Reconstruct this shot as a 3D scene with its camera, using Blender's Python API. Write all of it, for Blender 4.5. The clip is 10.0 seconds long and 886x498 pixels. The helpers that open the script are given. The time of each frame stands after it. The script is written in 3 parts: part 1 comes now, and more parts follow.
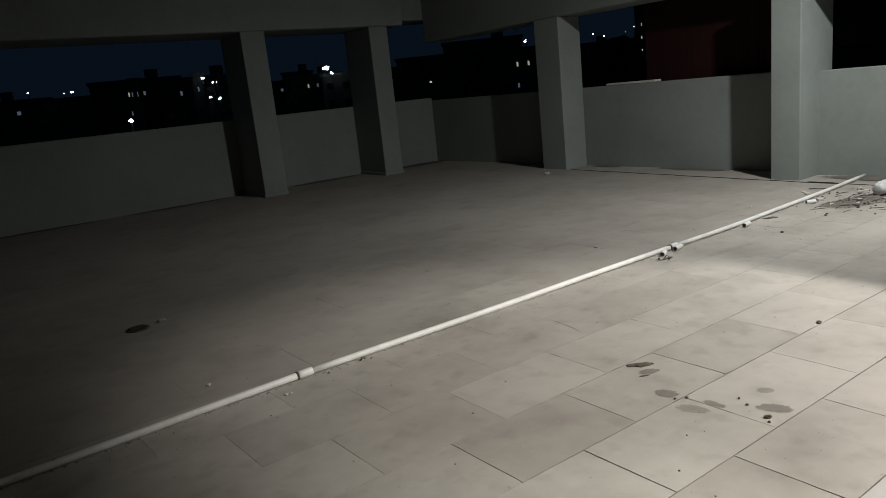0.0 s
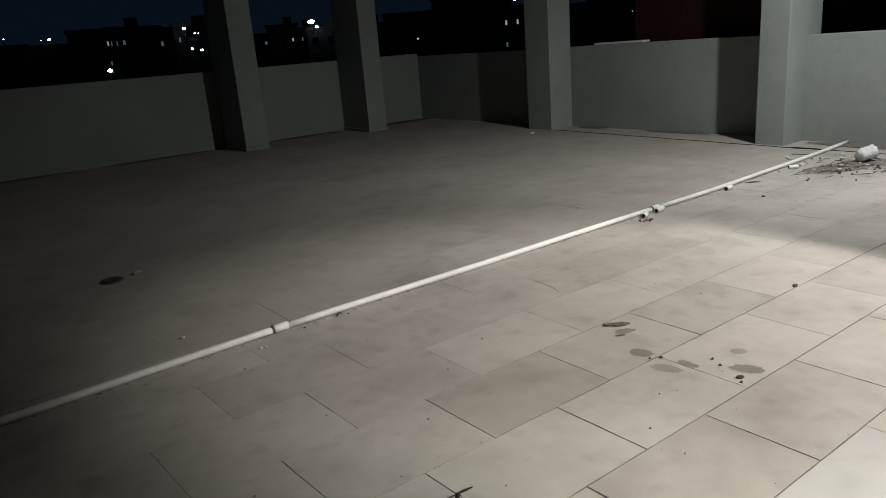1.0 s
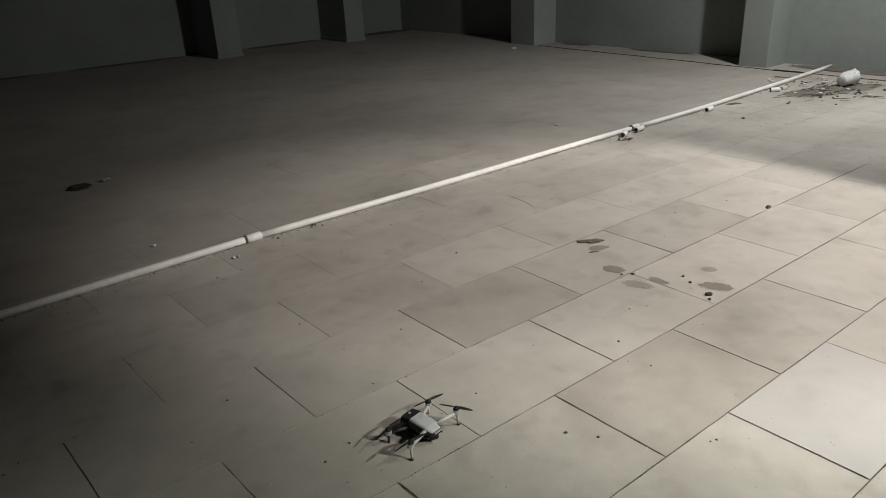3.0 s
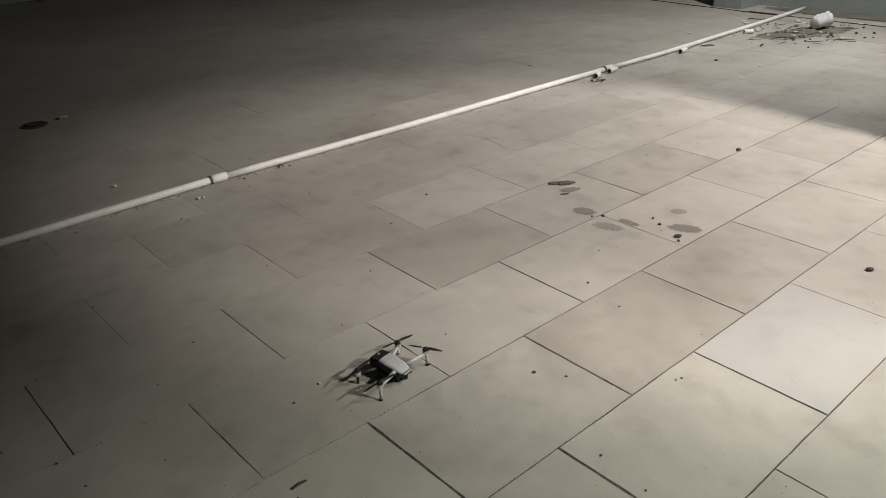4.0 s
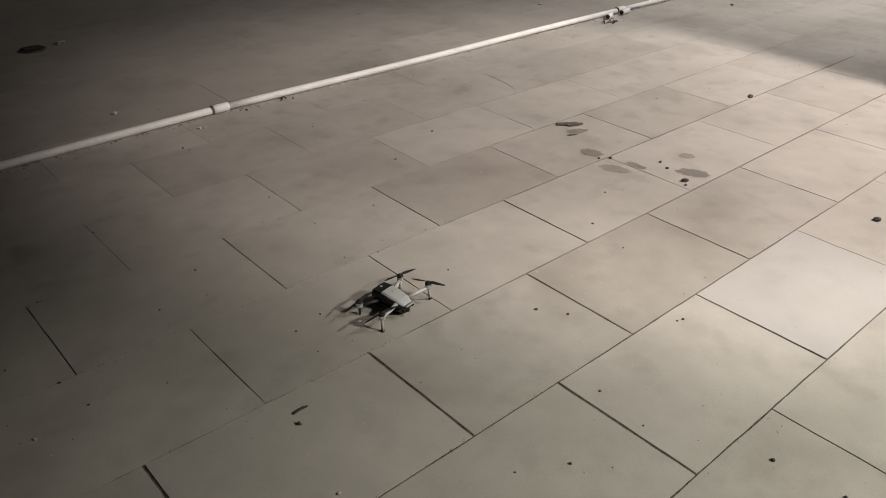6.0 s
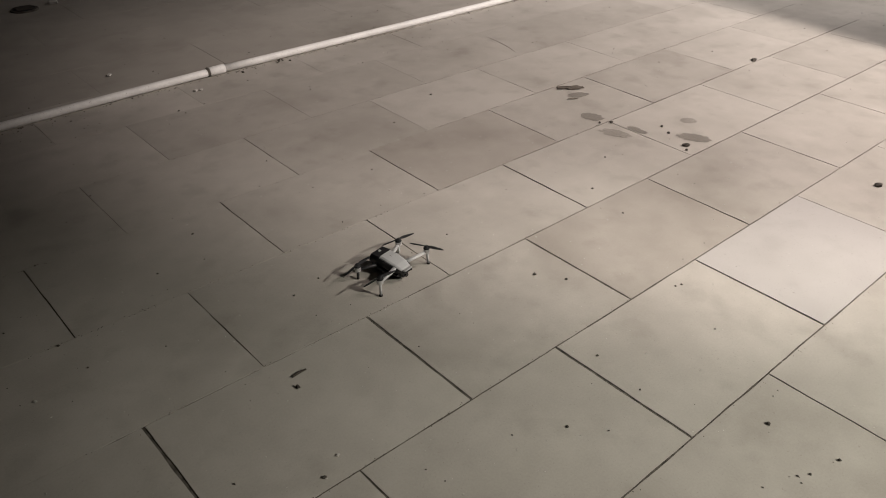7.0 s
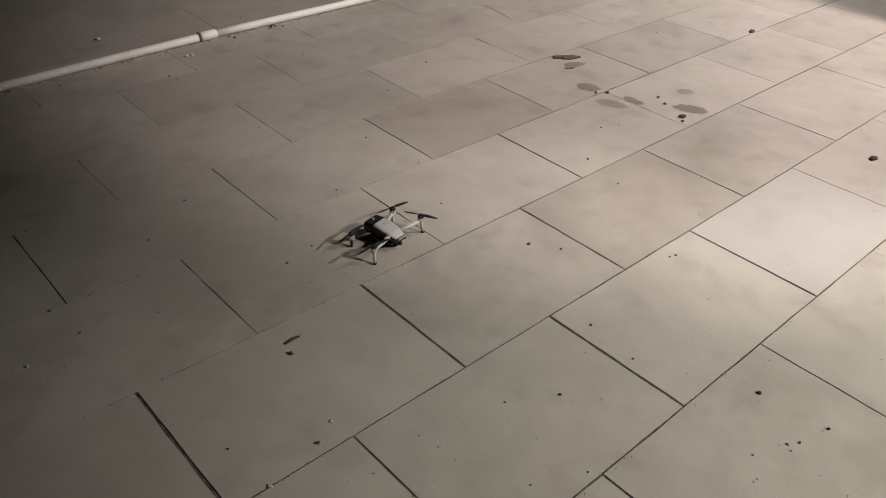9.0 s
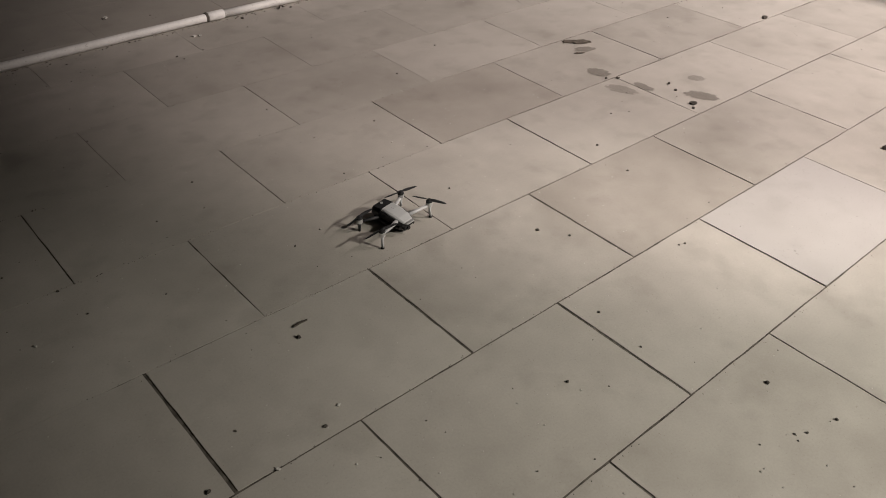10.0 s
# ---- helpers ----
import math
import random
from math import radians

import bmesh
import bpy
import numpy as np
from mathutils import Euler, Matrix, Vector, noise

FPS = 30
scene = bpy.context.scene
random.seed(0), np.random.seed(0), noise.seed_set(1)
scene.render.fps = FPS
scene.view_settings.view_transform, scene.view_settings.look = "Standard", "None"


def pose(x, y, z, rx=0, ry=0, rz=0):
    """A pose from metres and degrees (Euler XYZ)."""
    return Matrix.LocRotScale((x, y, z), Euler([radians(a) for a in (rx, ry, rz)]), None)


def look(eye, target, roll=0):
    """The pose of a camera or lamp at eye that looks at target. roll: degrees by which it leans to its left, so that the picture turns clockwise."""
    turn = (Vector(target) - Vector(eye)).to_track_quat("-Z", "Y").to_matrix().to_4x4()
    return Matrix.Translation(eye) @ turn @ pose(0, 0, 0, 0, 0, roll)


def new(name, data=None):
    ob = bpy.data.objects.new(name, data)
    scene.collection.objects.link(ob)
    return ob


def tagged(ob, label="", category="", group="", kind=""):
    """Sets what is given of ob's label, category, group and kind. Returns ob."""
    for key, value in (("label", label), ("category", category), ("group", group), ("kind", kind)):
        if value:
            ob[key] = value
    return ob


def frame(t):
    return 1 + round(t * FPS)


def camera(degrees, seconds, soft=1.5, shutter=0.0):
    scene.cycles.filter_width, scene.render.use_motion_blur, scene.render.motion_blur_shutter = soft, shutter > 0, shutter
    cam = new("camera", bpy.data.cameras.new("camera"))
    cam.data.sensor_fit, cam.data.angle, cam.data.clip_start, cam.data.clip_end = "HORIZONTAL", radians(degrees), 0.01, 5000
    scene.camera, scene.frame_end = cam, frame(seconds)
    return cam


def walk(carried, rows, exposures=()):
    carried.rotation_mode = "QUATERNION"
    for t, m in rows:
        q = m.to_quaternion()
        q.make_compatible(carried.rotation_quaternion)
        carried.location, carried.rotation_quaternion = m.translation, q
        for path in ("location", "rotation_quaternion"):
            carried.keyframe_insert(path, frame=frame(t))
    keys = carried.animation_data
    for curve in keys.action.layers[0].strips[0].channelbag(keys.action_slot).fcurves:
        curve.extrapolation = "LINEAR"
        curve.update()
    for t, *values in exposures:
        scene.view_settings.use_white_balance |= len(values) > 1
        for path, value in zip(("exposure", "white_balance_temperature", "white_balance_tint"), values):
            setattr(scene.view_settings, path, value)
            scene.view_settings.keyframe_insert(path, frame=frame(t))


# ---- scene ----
cam = camera(64.3, 10.0, soft=0.75)
PATH = [
    (0, (-1.137, -1.721, 1.81), (-0.008, -0.131, 1.367), -6.0),
    (0.5, (-1.11, -1.726, 1.795), (0.02, -0.138, 1.348), -5.6),
    (1, (-1.084, -1.702, 1.767), (0.057, -0.155, 1.211), -4.6),
    (1.5, (-1.074, -1.7, 1.753), (0.061, -0.174, 1.132), -4.2),
    (2, (-1.061, -1.687, 1.746), (0.093, -0.214, 1.04), -3.6),
    (2.5, (-1.067, -1.688, 1.739), (0.065, -0.2, 1.027), -3.5),
    (3, (-1.065, -1.686, 1.721), (0.069, -0.232, 0.945), -2.8),
    (3.2, (-1.054, -1.685, 1.709), (0.076, -0.266, 0.866), -2.5),
    (4.3, (-1.039, -1.657, 1.685), (0.115, -0.308, 0.762), -1.5),
    (4.5, (-1.043, -1.656, 1.68), (0.111, -0.304, 0.763), -1.5),
    (5, (-1.044, -1.657, 1.679), (0.102, -0.307, 0.75), -1.5),
    (5.5, (-1.052, -1.653, 1.657), (0.083, -0.323, 0.686), -0.7),
    (6, (-1.056, -1.65, 1.637), (0.044, -0.354, 0.582), 0.1),
    (7.5, (-1.047, -1.642, 1.623), (0.02, -0.393, 0.481), 0.3),
    (8, (-1.052, -1.639, 1.617), (0.014, -0.394, 0.471), 0.5),
    (8.5, (-1.054, -1.643, 1.614), (0.008, -0.418, 0.444), 0.9),
    (9, (-1.054, -1.64, 1.605), (0.002, -0.435, 0.407), 1.3),
    (9.5, (-1.055, -1.634, 1.597), (-0.016, -0.44, 0.375), 1.5),
    (10, (-1.06, -1.623, 1.602), (-0.03, -0.433, 0.369), 1.8),
]
walk(cam, [(t, look(eye, target, roll)) for t, eye, target, roll in PATH],
     [(0, 0.03, 6280, 6), (1.0, 0.04, 6280, 6), (2.5, 0.0, 6320, 7), (4.5, 0.0, 6480, 10), (7.5, -0.02, 6680, 16), (10, -0.02, 6700, 17)])

# ---- night sky and lamps ----
world = bpy.data.worlds.new("night_sky")
scene.world = world
world.use_nodes = True
sky = world.node_tree.nodes["Background"]
sky.inputs["Color"].default_value = (0.25, 0.50, 1.0, 1)
sky.inputs["Strength"].default_value = 0.009


def spot(name, eye, target, watts, cone, blend, colour, radius):
    data = bpy.data.lights.new(name, "SPOT")
    data.energy, data.spot_size, data.spot_blend = watts, radians(cone), blend
    data.color, data.shadow_soft_size = colour, radius
    ob = new(name, data)
    ob.matrix_world = look(eye, target)
    return ob


# a narrow flood beside the stub wall, a wide shaded lamp under the roof, an unseen lamp added south for the near floor
spot("floodlight_west", (4.16, -2.70, 4.0), (2.78, 0.27, 0.0), 1420, 54, 0.55, (1.0, 0.92, 0.85), 0.11)
spot("roof_lamp", (6.81, 0.7, 4.2), (6.95, 3.1, 0.0), 790, 142, 1.0, (1.0, 0.965, 0.925), 0.08)
spot("south_lamp", (2.2, -3.9, 2.9), (0.72, -1.5, 0.0), 880, 48, 1.0, (1.0, 1.0, 0.88), 0.12)


# ---- materials ----
def material(name, a, b, rough=0.7, scale=2.0, fine=60.0, bump=0.15, metal=0.0, vary=0.0, spec=0.4, mid=9.0, smudge=0.0, speck=0.0):
    """Two tones mixed by broad and middling noise in place, with fine grain in the relief."""
    m = bpy.data.materials.new(name)
    m.use_nodes = True
    nt = m.node_tree
    n, l = nt.nodes, nt.links
    p = n["Principled BSDF"]
    geo = n.new("ShaderNodeNewGeometry")

    def noise_at(s, detail):
        t = n.new("ShaderNodeTexNoise")
        t.inputs["Scale"].default_value, t.inputs["Detail"].default_value = s, detail
        l.new(geo.outputs["Position"], t.inputs["Vector"])
        return t.outputs["Fac"]

    def calc(op, x, y):
        t = n.new("ShaderNodeMath")
        t.operation = op
        for i, v in enumerate((x, y)):
            if hasattr(v, "links"):
                l.new(v, t.inputs[i])
            else:
                t.inputs[i].default_value = v
        return t.outputs[0]

    broad, middle, grain = noise_at(scale, 4), noise_at(mid, 6), noise_at(fine, 3)
    f = calc("ADD", calc("MULTIPLY", broad, 1.1), calc("MULTIPLY", middle, 0.6))
    f = calc("ADD", f, calc("MULTIPLY", grain, 0.35))
    f = calc("SUBTRACT", f, 0.53)
    if vary:
        info = n.new("ShaderNodeObjectInfo")
        f = calc("ADD", f, calc("MULTIPLY", calc("SUBTRACT", info.outputs["Random"], 0.5), vary))
    ramp = n.new("ShaderNodeValToRGB")
    ramp.color_ramp.elements[0].position, ramp.color_ramp.elements[1].position = 0.15, 0.85
    ramp.color_ramp.elements[0].color, ramp.color_ramp.elements[1].color = (*a, 1), (*b, 1)
    l.new(f, ramp.inputs[0])
    colour = ramp.outputs[0]

    def darken(colour, mask, depth):
        mix = n.new("ShaderNodeMix")
        mix.data_type, mix.blend_type = "RGBA", "MULTIPLY"
        l.new(calc("MULTIPLY", mask, depth), mix.inputs["Factor"])
        l.new(colour, mix.inputs["A"])
        mix.inputs["B"].default_value = (0.30, 0.27, 0.23, 1)
        return mix.outputs["Result"]

    def above(value, low, high):
        t = n.new("ShaderNodeMapRange")
        t.interpolation_type = "SMOOTHSTEP"
        t.inputs["From Min"].default_value, t.inputs["From Max"].default_value = low, high
        l.new(value, t.inputs["Value"])
        return t.outputs["Result"]

    if smudge:
        colour = darken(colour, above(noise_at(1.7, 3), 0.48, 0.74), smudge)
        colour = darken(colour, above(noise_at(5.5, 5), 0.52, 0.72), smudge * 0.7)
    if speck:
        colour = darken(colour, above(noise_at(210, 2), 0.66, 0.74), speck)
        colour = darken(colour, above(noise_at(75, 2), 0.70, 0.76), speck)
    l.new(colour, p.inputs["Base Color"])
    r = calc("ADD", calc("MULTIPLY", middle, 0.25), rough - 0.12)
    l.new(r, p.inputs["Roughness"])
    p.inputs["Metallic"].default_value = metal
    p.inputs["Specular IOR Level"].default_value = spec
    bp = n.new("ShaderNodeBump")
    bp.inputs["Strength"].default_value, bp.inputs["Distance"].default_value = bump, 0.004
    l.new(calc("ADD", calc("MULTIPLY", middle, 0.5), grain), bp.inputs["Height"])
    l.new(bp.outputs[0], p.inputs["Normal"])
    return m


def glow(name, colour, strength):
    m = bpy.data.materials.new(name)
    m.use_nodes = True
    p = m.node_tree.nodes["Principled BSDF"]
    p.inputs["Base Color"].default_value = (*colour, 1)
    p.inputs["Emission Color"].default_value = (*colour, 1)
    p.inputs["Emission Strength"].default_value = strength
    return m


STONE = material("slab_stone", (0.36, 0.335, 0.30), (0.49, 0.46, 0.42), 0.72, 1.3, 140, 0.07, vary=0.34, smudge=0.24, speck=0.22)
PALE = material("pale_slab_stone", (0.41, 0.388, 0.372), (0.46, 0.44, 0.425), 0.7, 1.5, 140, 0.06, vary=0.1, smudge=0.12, speck=0.5)
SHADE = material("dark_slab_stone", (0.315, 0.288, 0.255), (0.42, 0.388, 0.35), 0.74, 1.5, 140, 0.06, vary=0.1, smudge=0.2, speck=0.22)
DUSTY = material("dusty_slab_stone", (0.33, 0.305, 0.273), (0.45, 0.42, 0.38), 0.85, 0.7, 140, 0.06, vary=0.1, mid=4.0, smudge=0.16, speck=0.22)
GROUT = material("dirty_joint", (0.022, 0.018, 0.015), (0.19, 0.17, 0.145), 0.95, 34, 220, 0.8, mid=70)
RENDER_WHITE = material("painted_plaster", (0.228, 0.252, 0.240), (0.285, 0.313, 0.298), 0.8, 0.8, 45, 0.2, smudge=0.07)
# kept dark so the unseen ceiling and closing walls throw back little light
LOW_BOUNCE = material("low_bounce_plain", (0.13, 0.125, 0.115), (0.22, 0.21, 0.195), 0.85, 1.2, 50, 0.5)
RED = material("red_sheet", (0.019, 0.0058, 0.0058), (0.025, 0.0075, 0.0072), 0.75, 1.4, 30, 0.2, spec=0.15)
PVC = material("white_pvc", (0.78, 0.775, 0.75), (0.95, 0.945, 0.92), 0.5, 7.0, 150, 0.5, mid=70, smudge=0.12, speck=0.7)
# near-black: the shade inside a pipe put into colour
PVC_END = material("pipe_bore_shade", (0.03, 0.03, 0.03), (0.06, 0.055, 0.05), 0.8, 8, 80, 0.1)
DUST = material("dust_drift", (0.13, 0.115, 0.10), (0.22, 0.20, 0.175), 0.95, 4, 150, 0.6)
STAIN = material("damp_mud", (0.20, 0.182, 0.158), (0.28, 0.255, 0.222), 0.85, 9, 160, 0.3, mid=40)


def feather(m, most):
    """Fades a stain out towards its own ragged rim."""
    nt = m.node_tree
    n, l = nt.nodes, nt.links
    co = n.new("ShaderNodeTexCoord")
    off = n.new("ShaderNodeVectorMath")
    off.operation = "SUBTRACT"
    off.inputs[1].default_value = (0.5, 0.5, 0.5)
    l.new(co.outputs["Generated"], off.inputs[0])
    flat = n.new("ShaderNodeVectorMath")
    flat.operation = "MULTIPLY"
    flat.inputs[1].default_value = (1, 1, 0)
    l.new(off.outputs[0], flat.inputs[0])
    far = n.new("ShaderNodeVectorMath")
    far.operation = "LENGTH"
    l.new(flat.outputs[0], far.inputs[0])
    rough = n.new("ShaderNodeTexNoise")
    rough.inputs["Scale"].default_value, rough.inputs["Detail"].default_value = 38, 6
    geo = n.new("ShaderNodeNewGeometry")
    l.new(geo.outputs["Position"], rough.inputs["Vector"])
    add = n.new("ShaderNodeMath")
    add.operation = "MULTIPLY_ADD"
    add.inputs[1].default_value = 0.30
    l.new(rough.outputs["Fac"], add.inputs[0])
    l.new(far.outputs["Value"], add.inputs[2])
    fade = n.new("ShaderNodeMapRange")
    fade.interpolation_type = "SMOOTHSTEP"
    fade.inputs["From Min"].default_value, fade.inputs["From Max"].default_value = 0.50, 0.60
    fade.inputs["To Min"].default_value, fade.inputs["To Max"].default_value = most, 0.0
    l.new(add.outputs[0], fade.inputs["Value"])
    l.new(fade.outputs["Result"], n["Principled BSDF"].inputs["Alpha"])


FAINT = material("faint_mud", (0.20, 0.182, 0.158), (0.28, 0.255, 0.222), 0.85, 9, 160, 0.3, mid=40)
feather(STAIN, 0.55)
feather(FAINT, 0.28)
feather(DUST, 0.9)
# dark tones that also hold the shade of broken edges and hollows
CRUST = material("dark_crust_tone", (0.06, 0.048, 0.037), (0.22, 0.195, 0.165), 0.95, 14, 160, 1.0, mid=50)
PEBBLE = material("dark_pebble", (0.04, 0.035, 0.03), (0.11, 0.095, 0.08), 0.8, 20, 200, 0.8, mid=60)
CHIP = material("plaster_chip", (0.48, 0.46, 0.43), (0.68, 0.66, 0.62), 0.85, 20, 200, 0.6, mid=60)
WOOD = material("weathered_stick", (0.022, 0.018, 0.015), (0.075, 0.062, 0.05), 0.85, 12, 200, 0.6, mid=50)
SHELL = material("grey_shell", (0.44, 0.445, 0.45), (0.54, 0.545, 0.55), 0.32, 10, 300, 0.05, spec=0.5)
DARK = material("black_plastic", (0.012, 0.012, 0.013), (0.03, 0.03, 0.032), 0.5, 15, 300, 0.08)
MOTOR = material("motor_metal", (0.04, 0.04, 0.042), (0.09, 0.09, 0.092), 0.35, 20, 200, 0.05, metal=0.8)
LENS = material("lens_glass", (0.01, 0.01, 0.012), (0.016, 0.016, 0.02), 0.14, 20, 200, 0.0, spec=0.6)
SILVER = material("silver_trim", (0.55, 0.55, 0.55), (0.68, 0.68, 0.68), 0.3, 20, 200, 0.0, metal=0.6)
RUBBER = material("black_rubber", (0.012, 0.011, 0.01), (0.03, 0.028, 0.026), 0.8, 15, 200, 0.2)
# grey for the shaded inside of the jar, put into colour
MOUTH_SHADE = material("jar_mouth_shade", (0.16, 0.16, 0.16), (0.26, 0.26, 0.26), 0.6, 10, 90, 0.1)
PLASTIC = material("milky_plastic", (0.50, 0.51, 0.52), (0.82, 0.83, 0.84), 0.3, 14, 120, 0.2, mid=30)
CITY = material("night_facade", (0.05, 0.05, 0.055), (0.12, 0.115, 0.11), 0.9, 0.05, 2, 0.1, mid=0.3)
PANE = material("dark_pane", (0.01, 0.012, 0.016), (0.02, 0.022, 0.028), 0.2, 0.2, 2, 0.0)
EARTH = material("city_ground", (0.02, 0.02, 0.018), (0.045, 0.042, 0.036), 0.95, 0.02, 1, 0.1, mid=0.15)
LEAF = material("night_foliage", (0.018, 0.03, 0.012), (0.05, 0.075, 0.03), 0.8, 0.6, 8, 0.2, vary=0.2)
BARK = material("bark", (0.03, 0.022, 0.016), (0.07, 0.055, 0.04), 0.9, 2, 20, 0.5)
LIT_COOL = glow("lit_window_cool", (0.75, 0.88, 1.0), 0.5)
LIT_WARM = glow("lit_window_warm", (1.0, 0.86, 0.66), 0.30)
# dim glow, also used for house fronts that are only lit by lamps
LIT_DIM = glow("dim_pane_glow", (0.62, 0.74, 0.9), 0.09)
LIT_HOT = glow("flood_head", (0.9, 0.97, 1.0), 9.0)


# ---- mesh helpers ----
def link(name, bm, mat, parent=None, label="", smooth=False):
    me = bpy.data.meshes.new(name)
    bm.normal_update()
    bm.to_mesh(me)
    bm.free()
    me.materials.append(mat)
    if smooth:
        me.shade_smooth()
    ob = new(name, me)
    if parent is not None:
        ob.parent = parent
    if label:
        ob["label"] = label
    return ob


def part(name, bm, mat, parent, label="", smooth=False):
    return link(name, bm, mat, parent, label, smooth)


def thing(name, m, label, category, group="", kind=""):
    ob = new(name)
    ob.matrix_world = m
    return tagged(ob, label, category, group, kind)


def box(x0, x1, y0, y1, z0, z1, bevel=0.0, segments=1, bm=None):
    out = bmesh.new() if bm is None else bm
    made = bmesh.ops.create_cube(out, size=1)["verts"]
    for v in made:
        v.co = ((x0 + x1) / 2 + v.co.x * (x1 - x0), (y0 + y1) / 2 + v.co.y * (y1 - y0), (z0 + z1) / 2 + v.co.z * (z1 - z0))
    if bevel:
        edges = list({e for v in made for e in v.link_edges})
        bmesh.ops.bevel(out, geom=edges, offset=bevel, segments=segments, affect="EDGES", profile=0.6)
    return out


def cylinder(r0, r1, z0, z1, n=20, at=(0, 0), bm=None, bevel=0.0):
    out = bmesh.new() if bm is None else bm
    made = bmesh.ops.create_cone(out, cap_ends=True, segments=n, radius1=r0, radius2=r1, depth=z1 - z0,
                                 matrix=Matrix.Translation((at[0], at[1], (z0 + z1) / 2)))["verts"]
    if bevel:
        rims = [e for e in {e for v in made for e in v.link_edges} if any(len(f.verts) > 4 for f in e.link_faces)]
        bmesh.ops.bevel(out, geom=rims, offset=bevel, segments=2, affect="EDGES")
    return out


def tube(points, radii, n=12, flat=1.0, bm=None, caps=True):
    """A tube along points, with a radius for each; flat squeezes it in height."""
    out = bmesh.new() if bm is None else bm
    pts = [Vector(p) for p in points]
    rings = []
    for i, p in enumerate(pts):
        d = (pts[min(i + 1, len(pts) - 1)] - pts[max(i - 1, 0)]).normalized()
        up = Vector((0, 0, 1)) if abs(d.z) < 0.9 else Vector((1, 0, 0))
        s = d.cross(up).normalized()
        u = s.cross(d)
        r = radii[i] if hasattr(radii, "__len__") else radii
        rings.append([out.verts.new(p + r * (math.cos(a) * s + flat * math.sin(a) * u))
                      for a in (2 * math.pi * k / n for k in range(n))])
    for a, b in zip(rings, rings[1:]):
        for k in range(n):
            out.faces.new((a[k], a[(k + 1) % n], b[(k + 1) % n], b[k]))
    if caps:
        out.faces.new(rings[0][::-1])
        out.faces.new(rings[-1])
    bmesh.ops.recalc_face_normals(out, faces=out.faces)
    return out


def loft(sections, bm=None):
    """Closed rings of points joined in order, capped at both ends."""
    out = bmesh.new() if bm is None else bm
    rings = [[out.verts.new(p) for p in s] for s in sections]
    n = len(rings[0])
    for a, b in zip(rings, rings[1:]):
        for k in range(n):
            out.faces.new((a[k], a[(k + 1) % n], b[(k + 1) % n], b[k]))
    out.faces.new(rings[0][::-1])
    out.faces.new(rings[-1])
    bmesh.ops.recalc_face_normals(out, faces=out.faces)
    return out


def lump(rng, sx, sy, sz, sub=2, rough=0.25):
    out = bmesh.new()
    bmesh.ops.create_icosphere(out, subdivisions=sub, radius=1)
    off = Vector((rng.uniform(-50, 50), rng.uniform(-50, 50), 0))
    for v in out.verts:
        k = 1 + rough * noise.noise(v.co * 1.4 + off) * 2
        v.co = Vector((v.co.x * sx * k, v.co.y * sy * k, max(v.co.z * k, -0.55) * sz + 0.55 * sz))
    return out


# ---- structure ----
N_IN, E_IN = 13.2, 9.6          # inner faces of the parapets
COL_Y = 12.07                   # front of the north columns and beam

floor = tagged(link("floor", box(-9, 10.0, -4.4, 13.6, -0.30, -0.0035), GROUT), "bare roof terrace paved with worn stone slabs", "floor", kind="structure")


def wall(name, bm, mat, label, category="wall"):
    return tagged(link(name, bm, mat), label, category, kind="structure")


wall("wall_north", box(-9, E_IN, N_IN, N_IN + 0.2, -0.012, 1.60, 0.012), RENDER_WHITE, "long white plastered parapet wall, dusty at the foot", "parapet")
wall("wall_east", box(E_IN, E_IN + 0.2, 3.62, 13.4, -0.012, 1.53, 0.012), RENDER_WHITE, "white plastered parapet wall between square columns", "parapet")
wall("wall_east_near", box(9.42, 9.62, -4.2, 3.6, -0.012, 1.50, 0.012), RENDER_WHITE, "white plastered parapet wall below a dark opening", "parapet")
wall("beam_north", box(-9, 8.2, COL_Y + 0.003, N_IN + 0.2, 3.28, 4.5, 0.015), RENDER_WHITE, "deep plastered beam over the columns", "beam")
wall("beam_corner", box(8.205, 9.85, 12.5, N_IN + 0.2, 3.42, 4.5, 0.015), RENDER_WHITE, "plastered corner beam set back from the columns", "beam")
wall("beam_east", box(9.05, 9.8, 3.4, 12.49, 2.90, 4.5, 0.015), RENDER_WHITE, "deep plastered beam over the east columns", "beam")
wall("beam_east_near", box(8.90, 9.62, -4.2, 3.39, 2.70, 4.5, 0.015), RENDER_WHITE, "deep plastered beam over the near opening", "beam")
wall("lower_storeys", box(-9.2, 10.0, -4.4, 13.6, -13.0, -0.303), LOW_BOUNCE, "plain storeys of the building below the terrace", "wall")
# unseen slab, added to shut out skylight and hold down bounce
wall("ceiling", box(-9.2, 9.85, -4.4, 13.4, 4.503, 4.7), LOW_BOUNCE, "unseen dark roof slab, added to close the terrace", "ceiling")
# two unseen walls, added to close the terrace and dark to limit bounce
wall("wall_south", box(-9, 9.62, -4.4, -4.21, -0.012, 4.5), LOW_BOUNCE, "unseen plain dark wall, added to close the terrace", "wall")
wall("wall_west", box(-9.2, -9.005, -4.4, 13.4, -0.012, 4.5), LOW_BOUNCE, "unseen plain dark wall, added to close the terrace", "wall")
# unseen stub wall, added so the floodlight ends at a straight edge
wall("wall_stub", box(4.3, 4.62, -4.2, -1.35, -0.012, 4.5, 0.01), RENDER_WHITE, "unseen plain stub wall, added to cut off the floodlight", "wall")


